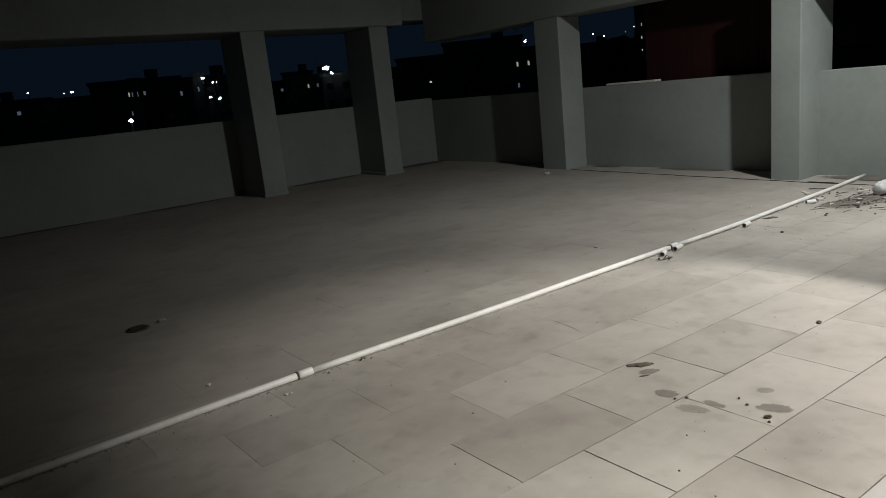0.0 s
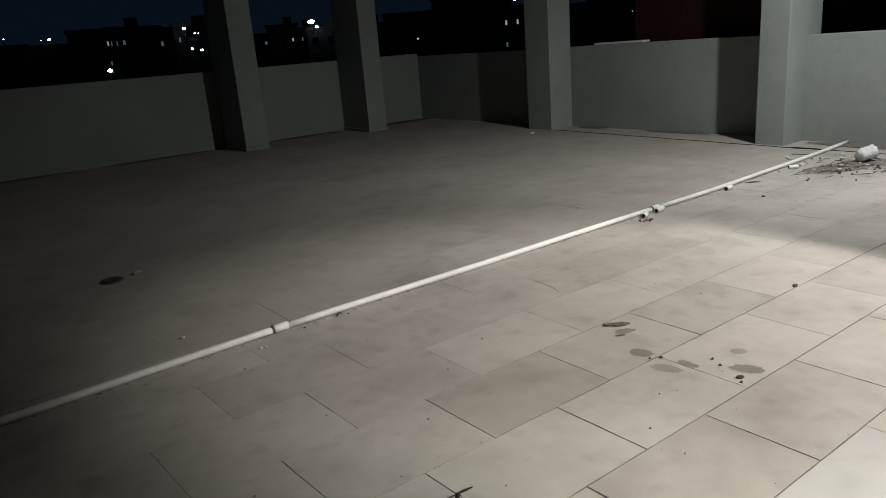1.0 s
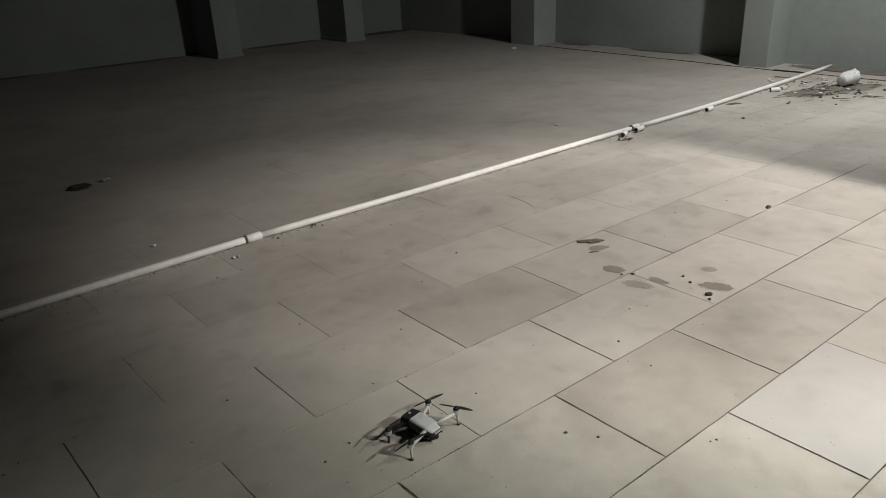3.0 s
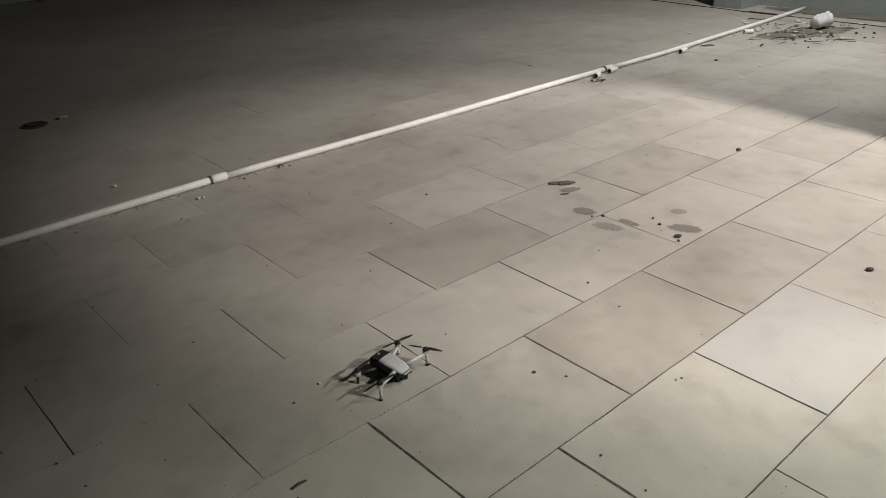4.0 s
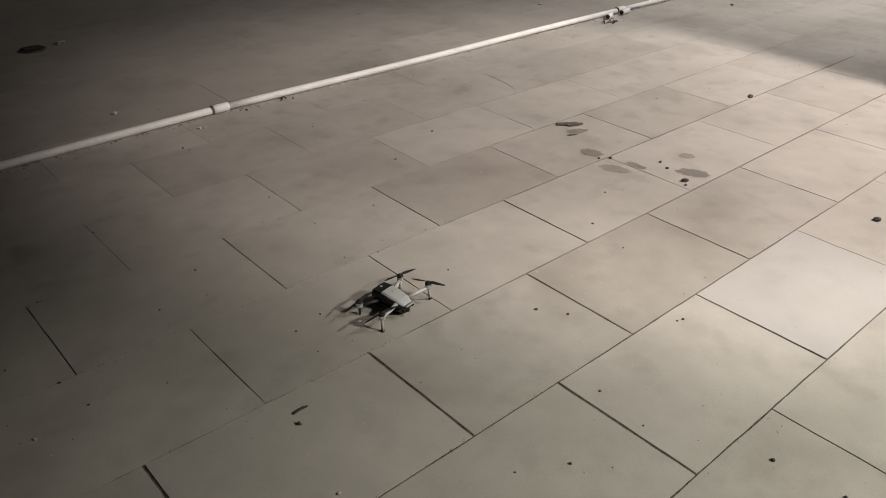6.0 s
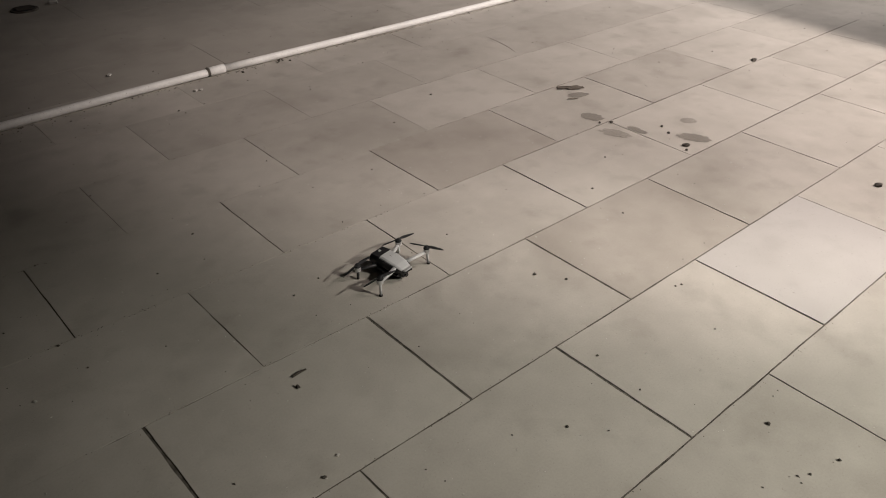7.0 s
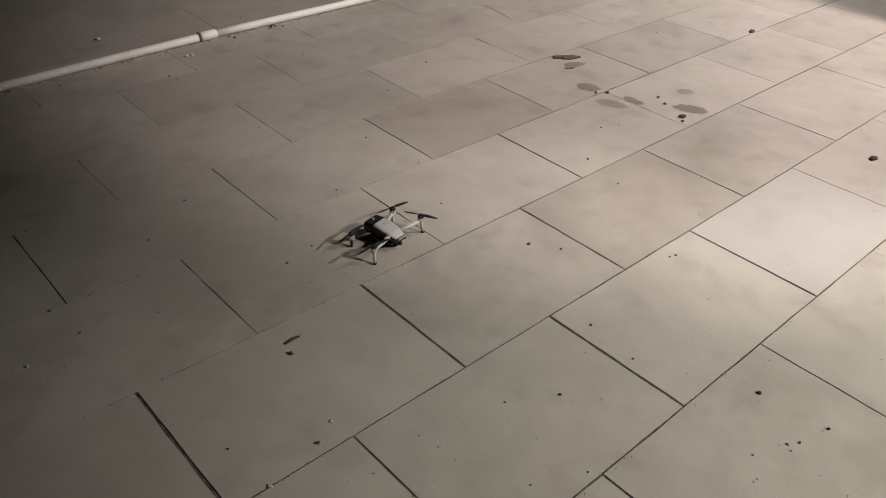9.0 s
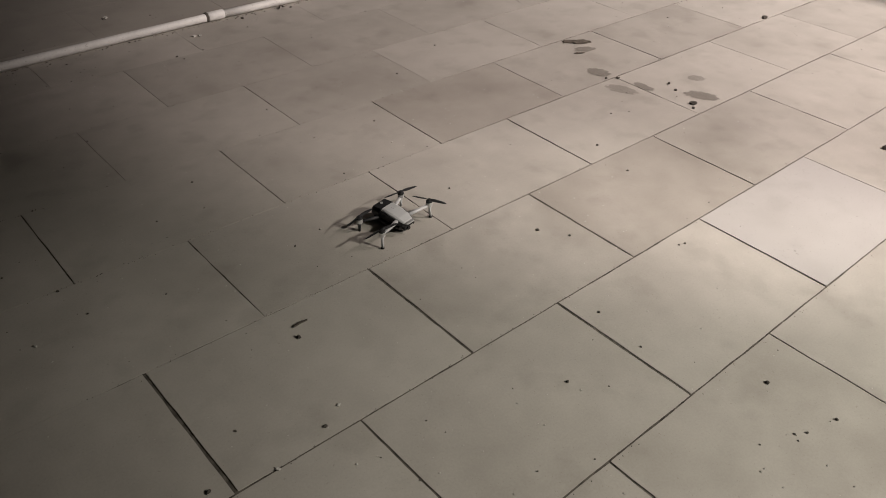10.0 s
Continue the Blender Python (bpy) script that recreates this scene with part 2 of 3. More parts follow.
def column(x0, x1, y0, y1, top):
    ob = tagged(link("column", box(x0, x1, y0, y1, -0.012, top, 0.014, 2), RENDER_WHITE), "square white plastered concrete column with chipped edges", "column", "columns of the terrace", "structure")
    if y0 < COL_Y:
        return ob
    foot = box(x0 - 0.02, x1 + 0.02, y0 - 0.02, y1 - 0.01, -0.012, 0.07, 0.012)
    part("plinth", foot, RENDER_WHITE, ob)
    return ob


column(4.36, 4.86, COL_Y, N_IN - 0.003, 3.277)
column(7.29, 7.76, COL_Y, N_IN - 0.003, 3.277)
column(9.0, E_IN - 0.003, 8.08, 8.72, 2.897)
column(8.87, 9.78, 3.40, 3.83, 2.897)
column(1.30, 1.80, COL_Y, N_IN - 0.003, 3.277).location.x -= 2.9

# pale slab added so its colour shows the ledge as lit
tagged(link("coping_slab", box(9.61, 9.82, 6.4, 7.5, 1.533, 1.57, 0.006), CHIP), "pale slab on the parapet, coloured as its lit top", "coping", kind="structure")

# ---- red sheet screen beyond the east opening ----
screen = thing("sheet_screen", pose(0, 0, 0), "dark red ribbed sheet screen behind the parapet", "screen")
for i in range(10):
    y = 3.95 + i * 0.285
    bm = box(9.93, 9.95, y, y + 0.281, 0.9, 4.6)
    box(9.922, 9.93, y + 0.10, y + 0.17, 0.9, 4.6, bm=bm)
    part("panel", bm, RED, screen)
for z in (1.2, 4.2):
    part("rail", box(9.952, 9.99, 3.95, 6.79, z, z + 0.05), MOTOR, screen)
for y in (4.0, 6.7):
    part("post", box(9.992, 10.04, y, y + 0.05, -12.9, 4.6), MOTOR, screen)

# ---- quadcopter standing on the slabs ----
def blade(parent, hub, angle, droop=0.0):
    secs = []
    for s, w, twist in ((0.005, 0.006, 22), (0.018, 0.0145, 18), (0.038, 0.014, 12), (0.058, 0.0105, 8), (0.071, 0.005, 5)):
        c, k = math.cos(radians(twist)), math.sin(radians(twist))
        ring = []
        for u, h in ((-0.5, 0), (0, 0.0012), (0.5, 0), (0, -0.0008)):
            ring.append(Vector((s, u * w * c, u * w * k + h - droop * s)))
        secs.append(ring)
    bm = loft(secs)
    bmesh.ops.transform(bm, matrix=Matrix.Translation(hub) @ Matrix.Rotation(radians(angle), 4, "Z"), verts=bm.verts)
    return part("blade", bm, DARK, parent)


def quadcopter(m):
    """x to its right, y forward, z up from the ground under its middle."""
    q = thing("quadcopter", m, "grey folding camera quadcopter with black propellers, standing on stone slabs", "drone")

    def section(y, w, z0, z1, top=0.62):
        y, w, z0, z1 = y * 0.79, w * 0.95, z0 * 0.9 - 0.008, z1 * 0.86 - 0.002
        return [(-w * 0.7, y, z0), (w * 0.7, y, z0), (w, y, z0 + (z1 - z0) * 0.45), (w * 0.94, y, z0 + (z1 - z0) * 0.75), (w * top, y, z1),
                (-w * top, y, z1), (-w * 0.94, y, z0 + (z1 - z0) * 0.75), (-w, y, z0 + (z1 - z0) * 0.45)]

    hull = ((-0.085, 0.036, 0.052, 0.088), (-0.05, 0.044, 0.046, 0.094), (0.0, 0.045, 0.043, 0.093), (0.06, 0.040, 0.045, 0.084), (0.092, 0.032, 0.049, 0.073), (0.105, 0.020, 0.053, 0.065))
    # hull sides are black for dark plastic and for the body's shade together
    part("hull", loft([section(y, w * 0.97, z0, z0 + (z1 - z0) * 0.8, 0.9) for y, w, z0, z1 in hull]), DARK, q, "black lower hull")
    bm = loft([section(y, w * 0.80, z0 + (z1 - z0) * 0.70, z1 + 0.002, 0.74) for y, w, z0, z1 in ((-0.045, 0.043, 0.046, 0.0945), *hull[2:])])
    bmesh.ops.bevel(bm, geom=[e for e in bm.edges], offset=0.0012, segments=1, affect="EDGES")
    body = part("body", bm, SHELL, q, "light grey moulded shell")
    part("seam", box(-0.0005, 0.0005, -0.030, 0.0, 0.0785, 0.0802), DARK, body)
    bm = loft([section(-0.112, 0.030, 0.040, 0.080, 0.75), section(-0.104, 0.040, 0.036, 0.088, 0.8), section(-0.050, 0.044, 0.036, 0.0935, 0.75)])
    battery = part("battery", bm, DARK, q, "black battery pack")
    part("button", cylinder(0.006, 0.0055, 0.0770, 0.0795, 16, (0, -0.066)), SILVER, battery)
    # belly widened so its black also stands in for the shade beneath
    part("belly", loft([section(-0.09, 0.040, 0.024, 0.050), section(0.0, 0.045, 0.020, 0.046), section(0.075, 0.034, 0.028, 0.048)]), DARK, q, "black underside")
    for s in (-1, 1):
        part("vision_sensor", cylinder(0.005, 0.005, 0, 0.004, 12, bm=None), LENS, q).matrix_local = pose(s * 0.013, 0.0872, 0.050, -90, 0, 0)
    # bright silver piece paints in the highlight on the nose
    nose = part("nose_trim", box(-0.019, 0.019, 0.0775, 0.090, 0.0535, 0.061, 0.003, 2), SILVER, q, "silver nose piece standing in for a glint")
    gimbal = part("gimbal", box(-0.015, 0.015, 0.056, 0.074, 0.014, 0.036, 0.006, 2), DARK, q, "black camera on a gimbal")
    part("lens", cylinder(0.0105, 0.010, 0, 0.012, 20, bevel=0.001), LENS, gimbal).matrix_local = pose(0, 0.0735, 0.025, -90, 0, 0) @ Matrix.Diagonal((0.8, 0.8, 0.6, 1))
    part("yoke", tube([(-0.020, 0.050, 0.042), (-0.020, 0.060, 0.028), (-0.015, 0.066, 0.026)], 0.003, 8), DARK, gimbal)

    def rotor(x, y, z, angles, droop):
        motor = part("motor", cylinder(0.0125, 0.0125, z - 0.024, z - 0.004, 22, (x, y), bevel=0.0015), SILVER, q, "silver motor can")
        cylinder_top = cylinder(0.0135, 0.011, z - 0.004, z + 0.005, 22, (x, y), bevel=0.001)
        part("motor_bell", cylinder_top, DARK, motor)
        prop = part("propeller", cylinder(0.008, 0.006, z + 0.005, z + 0.0105, 16, (x, y), bevel=0.001), DARK, q, "black two-bladed propeller at rest")
        for a in angles:
            blade(prop, (x, y, z + 0.008), a, droop)
        return motor

    for s in (-1, 1):
        # front arm, swept forward, with its tall landing leg
        bm = tube([(s * 0.030, 0.045, 0.058), (s * 0.065, 0.055, 0.060), (s * 0.122, 0.066, 0.061)], [0.010, 0.008, 0.007], 10, 0.8)
        part("arm", bm, SHELL, q, smooth=True)
        bm = tube([(s * 0.125, 0.067, 0.056), (s * 0.126, 0.068, 0.028), (s * 0.128, 0.071, 0.0)], [0.0075, 0.0055, 0.0065], 10, 0.6)
        leg = part("landing_leg", bm, SHELL, q, smooth=True)
        part("foot_pad", cylinder(0.0072, 0.0066, 0.0, 0.006, 12, (s * 0.128, 0.071)), RUBBER, leg)
        # rear arm, lower and swept back, with a short foot
        bm = tube([(s * 0.030, -0.035, 0.044), (s * 0.065, -0.054, 0.044), (s * 0.108, -0.072, 0.044)], [0.010, 0.008, 0.007], 10, 0.8)
        # black on one rear arm and leg paints in the drone's own shade
        part("arm", bm, DARK if s > 0 else SHELL, q, smooth=True)
        bm = tube([(s * 0.108, -0.072, 0.040), (s * 0.109, -0.073, 0.0)], [0.0062, 0.005], 10)
        part("landing_leg", bm, DARK if s > 0 else SHELL, q, smooth=True)
    rotor(0.124, 0.066, 0.080, (-8, 172), 0.12)
    rotor(-0.124, 0.066, 0.080, (109, 289), 0.04)
    rotor(0.108, -0.072, 0.064, (6, 186), 0.12)
    rotor(-0.108, -0.072, 0.064, (165, 345), 0.04)
    return q


quadcopter(pose(0.226, 0.154, 0.0, 0, 0, -170) @ Matrix.Diagonal((1.05, 0.97, 0.94, 1)))

# ---- pipe lying across the terrace ----
PIPE = [(-7.0, 2.40), (-3.0, 2.44), (-1.0, 2.485), (-0.3, 2.515), (0.64, 2.543), (2.7, 2.545), (4.74, 2.555), (5.94, 2.555), (7.6, 2.63), (9.36, 2.735)]


def pipe_y(x):
    for (xa, ya), (xb, yb) in zip(PIPE, PIPE[1:]):
        if x <= xb:
            return ya + (yb - ya) * (x - xa) / (xb - xa)
    return PIPE[-1][1]


pipe = thing("water_pipe", pose(0, 0, 0), "long white plastic water pipe with couplings, lying on the slabs", "pipe")
cuts = [-7.0, -2.3, 0.64, 4.74, 9.36]
for a, b in zip(cuts, cuts[1:]):
    xs = [a + (b - a) * i / 14 for i in range(15)]
    bm = tube([(x, pipe_y(x), 0.0245 + 0.002 * math.sin(x * 2.1)) for x in xs], 0.0235, 16)
    part("pipe_length", bm, PVC, pipe, smooth=True)
for x in cuts[1:-1]:
    bm = tube([(x - 0.052, pipe_y(x - 0.052), 0.028), (x - 0.048, pipe_y(x - 0.048), 0.028), (x + 0.048, pipe_y(x + 0.048), 0.028), (x + 0.052, pipe_y(x + 0.052), 0.028)],
              [0.0262, 0.0285, 0.0285, 0.0262], 18)
    coupling = part("coupling", bm, PVC, pipe, smooth=True)
    # a dark ring at one end of each coupling
    part("collar", tube([(x - 0.066, pipe_y(x), 0.028), (x - 0.0525, pipe_y(x), 0.028)], 0.0275, 18), GROUT, coupling, "dark collar")
# dark disc on the capped pipe paints in its shaded hollow
bm = tube([(9.361, pipe_y(9.36), 0.0245), (9.363, pipe_y(9.36), 0.0245)], 0.019, 14)
part("open_end", bm, PVC_END, pipe)


def fitting(x, y, turn, length, label):
    f = thing("pipe_fitting", pose(x, y, 0.025, 0, 0, turn), label, "pipe fitting", "loose pipe fittings")
    bm = tube([(-length / 2, 0, 0), (-length / 2 + 0.006, 0, 0), (length / 2 - 0.006, 0, 0), (length / 2, 0, 0)], [0.024, 0.025, 0.025, 0.024], 16)
    sleeve = part("sleeve", bm, PVC, f, smooth=True)
    # the sleeve is solid; this dark disc paints the shade of its bore
    part("bore", tube([(-length / 2 - 0.002, 0, 0), (-length / 2 + 0.001, 0, 0)], 0.020, 14), PVC_END, sleeve)
    return f


fitting(4.72, 2.485, 8, 0.13, "short white plastic pipe sleeve beside the long pipe")
fitting(4.47, 2.475, 24, 0.11, "short white plastic pipe sleeve with a dark bore")
fitting(5.93, 2.47, 6, 0.12, "short white plastic pipe sleeve with a dark bore")
fitting(7.34, 2.475, -40, 0.11, "dusty white plastic pipe sleeve among rubble")

rng = random.Random(7)


def bracket(x, y, turn, s=1.0):
    """A rusty saddle clip: a bent strap with two ears."""
    c = thing("pipe_clip", pose(x, y, 0, 0, 0, turn), "small rusty metal pipe clip lying on the slabs", "clip", "loose pipe clips")
    pts = [(-0.05 * s, 0, 0.004), (-0.028 * s, 0, 0.004)] + [(0.028 * s * -math.cos(a), 0, 0.004 + 0.03 * s * math.sin(a)) for a in (0.5, 1.1, 1.57, 2.05, 2.65)] + [(0.028 * s, 0, 0.004), (0.05 * s, 0, 0.004)]
    part("strap", tube(pts, 0.009 * s, 8, 0.35), WOOD, c)
    return c


for x, y, turn in ((1.06, 2.49, 20), (-0.02, 2.54, 70), (-0.12, 2.53, 10), (4.30, 2.40, 60), (4.42, 2.40, 150), (4.36, 2.33, 20), (-0.9, 2.56, 40)):
    bracket(x, y, turn, 0.6)


def flake(name, x, y, sx, sy, turn, mat, label, category, h=0.004, seed=1, ragged=0.35):
    """A thin crust with a ragged outline and a domed top."""
    r = random.Random(seed)
    n = 34
    rim = []
    for k in range(n):
        a = 2 * math.pi * k / n
        w = 1 + ragged * noise.noise(Vector((math.cos(a) * 1.6 + seed * 7.3, math.sin(a) * 1.6, seed))) + r.uniform(-0.06, 0.06)
        rim.append((math.cos(a) * sx * w, math.sin(a) * sy * w))
    bm = bmesh.new()
    low = [bm.verts.new((px, py, 0.0005)) for px, py in rim]
    high = [bm.verts.new((px * 0.93, py * 0.93, h * r.uniform(0.6, 1.0))) for px, py in rim]
    inner = [bm.verts.new((px * 0.5, py * 0.5, h * r.uniform(0.6, 1.1))) for px, py in rim]
    top = bm.verts.new((0, 0, h * 0.9))
    for k in range(n):
        j = (k + 1) % n
        bm.faces.new((low[k], low[j], high[j], high[k]))
        bm.faces.new((high[k], high[j], inner[j], inner[k]))
        bm.faces.new((inner[k], inner[j], top))
    ob = tagged(link(name, bm, mat), label, category)
    ob.matrix_world = pose(x, y, 0.0012, 0, 0, turn)
    return ob


# raised dark flake, its colour standing in for a shallow spall's shaded edge
flake("mud_crust", 2.19, 0.965, 0.072, 0.024, -38, CRUST, "dark crust for the shaded edge of a broken-out slab patch", "crust", 0.009, 3, 0.7)
flake("mud_crust", 2.075, 0.845, 0.030, 0.008, -30, CRUST, "small curl of dried mortar on a slab", "crust", 0.005, 23, 0.6)
flake("mud_stain", 2.14, 0.86, 0.085, 0.045, -25, STAIN, "thin grey mud stain beside a broken-out slab patch", "stain", 0.0016, 4, 0.5)
flake("mud_stain", 1.96, 0.60, 0.075, 0.060, -70, STAIN, "small grey mud stain on a slab", "stain", 0.0018, 5, 0.45)
flake("mud_stain", 1.885, 0.385, 0.105, 0.050, -70, FAINT, "faint grey mud stain across a slab joint", "stain", 0.0014, 6, 0.4)
flake("mud_stain", 2.01, 0.34, 0.075, 0.030, -88, STAIN, "narrow grey mud stain along a slab joint", "stain", 0.0014, 8, 0.5)
flake("mud_stain", 2.168, 0.080, 0.100, 0.058, -60, STAIN, "rounded grey mud stain on a slab", "stain", 0.0016, 7, 0.15)
flake("mud_stain", 2.33, 0.23, 0.055, 0.040, -40, FAINT, "faint grey mud stain on a slab", "stain", 0.0014, 9, 0.4)
# the first flake stands in for a dark patch of the pipe's shade
flake("mud_crust", 6.41, 2.47, 0.075, 0.030, -25, CRUST, "low dark crust beside the long pipe", "crust", 0.010, 24, 0.6)
flake("mud_crust", 4.38, 2.37, 0.070, 0.016, -8, CRUST, "low dark crust beside the long pipe", "crust", 0.010, 25, 0.6)


def stone(x, y, s, mat=PEBBLE, label="small dark clod of dirt on the slabs", name="pebble", category="pebble", group="scattered clods"):
    ob = tagged(link(name, lump(rng, s, s * rng.uniform(0.7, 1.0), s * rng.uniform(0.5, 0.8)), mat), label, category, group)
    ob.matrix_world = pose(x, y, 0.0, 0, 0, rng.uniform(0, 360))
    return ob


for x, y, s in ((3.50, 0.51, 0.026), (2.05, 0.06, 0.024), (2.01, 0.03, 0.013), (2.383, -0.763, 0.022), (5.83, 2.02, 0.022), (1.93, 0.53, 0.010), (1.98, 0.49, 0.013), (2.15, 0.28, 0.010), (2.11, 0.21, 0.011),
                (0.71, -0.31, 0.006), (0.64, -0.21, 0.008), (0.47, -0.66, 0.006), (0.16, -0.80, 0.006), (0.63, -1.18, 0.008), (0.66, -1.38, 0.007), (-0.49, -0.49, 0.008), (-0.14, 0.27, 0.006), (-0.89, 0.54, 0.007),
                (-0.69, -0.35, 0.004), (1.47, 1.43, 0.007), (0.22, 2.15, 0.008), (1.06, 1.25, 0.007), (1.33, 0.08, 0.007), (-0.37, -0.145, 0.010), (0.55, -1.35, 0.005), (-0.83, -0.48, 0.009), (1.12, 2.47, 0.010), (0.78, 2.47, 0.010)):
    stone(x, y, s * (0.78 if s > 0.011 else 0.85))

# twig and crumbs near the drone
twig = thing("twig", pose(-0.335, -0.095, 0.003, 0, 0, 2), "short dark twig lying on a slab", "twig")
part("stem", tube([(-0.026, 0, 0), (0.0, 0.002, 0.001), (0.026, 0, 0)], [0.0035, 0.004, 0.003], 8), WOOD, twig)
part("stub", tube([(0.004, 0.001, 0.001), (0.012, 0.007, 0.003)], [0.002, 0.001], 6), WOOD, twig)


# ---- debris by the east parapet ----
def stick(x, y, turn, length, r, label="dark weathered stick among the rubble"):
    s = thing("stick", pose(x, y, r, 0, 0, turn), label, "stick", "sticks in the rubble")
    n = 6
    pts = [(length * (i / (n - 1) - 0.5), rng.uniform(-0.012, 0.012), rng.uniform(0, 0.006)) for i in range(n)]
    part("shaft", tube(pts, [r * rng.uniform(0.8, 1.1) for _ in pts], 8), WOOD, s, smooth=True)
    return s


stick(8.745, 3.01, 87, 0.42, 0.007, "long dark weathered stick beside the pipe end")
stick(8.30, 2.81, -58, 0.31, 0.005, "dark weathered stick beside the pipe end")
for i in range(60):
    stick(rng.gauss(7.75, 0.42), rng.gauss(2.02, 0.27), rng.uniform(-70, 20), rng.uniform(0.05, 0.24), rng.uniform(0.0015, 0.004))


def chunk(x, y, s, label="broken white plaster chip in the rubble"):
    bm = box(-s, s, -s * rng.uniform(0.5, 0.9), s * 0.7, 0, s * rng.uniform(0.5, 0.9), s * 0.15)
    for v in bm.verts:
        v.co += Vector((rng.uniform(-1, 1), rng.uniform(-1, 1), rng.uniform(-0.4, 0.4) if v.co.z > s * 0.3 else 0)) * s * 0.18
    ob = tagged(link("plaster_chip", bm, CHIP), label, "rubble", "plaster chips")
    ob.matrix_world = pose(x, y, 0.0, 0, 0, rng.uniform(0, 360))


for x, y, s in ((8.19, 2.28, 0.035), (7.90, 2.80, 0.03), (7.98, 2.69, 0.028), (7.73, 1.57, 0.028), (7.36, 2.24, 0.02), (7.54, 2.03, 0.022), (7.47, 1.66, 0.018), (7.55, 2.47, 0.035), (7.95, 2.42, 0.025), (8.42, 2.40, 0.04), (8.35, 2.28, 0.03), (7.9, 1.88, 0.022), (8.0, 2.0, 0.018), (7.75, 2.1, 0.02),
                (8.75, 1.75, 0.03), (8.1, 1.5, 0.02), (4.39, 3.27, 0.018), (8.41, 8.03, 0.05), (0.42, 2.37, 0.014), (0.11, 2.95, 0.014), (6.9, 3.0, 0.02), (8.0, 2.9, 0.03), (-0.66, -0.53, 0.006), (-0.42, -0.45, 0.005), (-1.02, 0.32, 0.005), (0.45, 2.36, 0.012)):
    chunk(x, y, s)
for i in range(60):
    stone(rng.gauss(7.75, 0.45), rng.gauss(2.0, 0.28), rng.uniform(0.006, 0.020))

for x, y, sx, sy, sd in ((7.7, 2.05, 0.55, 0.28, 31), (8.1, 1.9, 0.4, 0.3, 32), (7.45, 2.2, 0.3, 0.18, 33)):
    tagged(flake("dirt_patch", x, y, sx, sy, -12, STAIN, "thin dirt spread under the rubble", "dirt", 0.002, sd, 0.5), kind="stuff")

# milky plastic jar lying on its side
jar = thing("plastic_jar", pose(8.14, 2.00, 0.090, 0, 84, -12) @ Matrix.Diagonal((0.78, 0.78, 0.78, 1)), "milky crumpled plastic jar lying on its side in the rubble", "jar")
secs = []
for z, r in ((-0.15, 0.060), (-0.14, 0.086), (-0.05, 0.100), (-0.03, 0.093), (0.02, 0.104), (0.09, 0.107), (0.11, 0.099), (0.125, 0.108), (0.15, 0.106)):
    secs.append([(r * (1 + 0.34 * noise.noise(Vector((math.cos(a) * 1.6, math.sin(a) * 1.6, z * 16)))) * math.cos(a), r * (1 + 0.34 * noise.noise(Vector((math.sin(a) * 1.6, z * 16, 3)))) * math.sin(a), z)
                 for a in (2 * math.pi * k / 40 for k in range(40))])
part("jar_body", loft(secs), PLASTIC, jar, smooth=True)
part("neck_ring", cylinder(0.113, 0.113, 0.138, 0.146, 24, bevel=0.002), PLASTIC, jar)
# grey disc on the closed jar paints in its shaded hollow
part("mouth", cylinder(0.088, 0.088, 0.151, 0.153, 20), MOUTH_SHADE, jar)

# thin black strip, shaped like a cable, for the floor joint along the east columns
cable = thing("cable", pose(0, 0, 0), "thin black strip standing in for the floor joint along the column bases", "cable")
pts = [(9.0 - 0.27 * min(i / 22, 1) + 0.012 * math.sin(i * 1.3), 7.95 - 0.21 * i, 0.0045) for i in range(44)]
part("sheath", tube(pts, 0.0045, 8), RUBBER, cable, smooth=True)

# rusted floor drain cover and pale chip beside it
drain = thing("drain_cover", pose(0.09, 4.82, 0), "dark round floor drain cover in the paving", "drain")
part("rim", cylinder(0.105, 0.10, -0.003, 0.008, 32, bevel=0.002), GROUT, drain)
part("grate", cylinder(0.08, 0.08, 0.0085, 0.013, 28, bevel=0.001), RUBBER, drain)
for k in range(5):
    part("bar", box(-0.06, 0.06, -0.05 + k * 0.025 - 0.004, -0.05 + k * 0.025 + 0.004, 0.0135, 0.018), PEBBLE, drain)
chunk(0.32, 4.86, 0.03, "small pale plaster chip beside the drain")

# dust drifts along the foot of the parapet
for x, y, sx, sy, sd in ((6.3, 13.05, 0.9, 0.16, 11), (8.9, 12.9, 0.8, 0.25, 12), (3.0, 13.08, 1.2, 0.12, 13), (0.2, 13.08, 1.3, 0.12, 14), (9.5, 7.5, 0.12, 0.35, 15), (9.5, 5.6, 0.1, 0.7, 16), (9.22, 2.3, 0.2, 1.2, 17), (9.3, 0.6, 0.12, 0.9, 18)):
    tagged(flake("dust_drift", x, y, sx, sy, 0, DUST, "grey dust drift along the parapet foot", "dust", 0.012, sd, 0.4), kind="stuff")

# a hairline crack across one slab
crack = thing("slab_crack", pose(0, 0, 0), "thin dark crack curving across a slab", "crack")
part("crack_line", tube([(2.459, 2.016, 0), (2.458, 1.95, 0), (2.452, 1.89, 0), (2.438, 1.79, 0), (2.412, 1.704, 0), (2.389, 1.642, 0)], [0.0010, 0.0022, 0.0018, 0.0026, 0.0020, 0.0012], 6, 0.35), GROUT, crack)

# crumbs scattered over the slabs: uncountable grit
ROW = 0.5355                    # depth of a course of slabs
bm = bmesh.new()
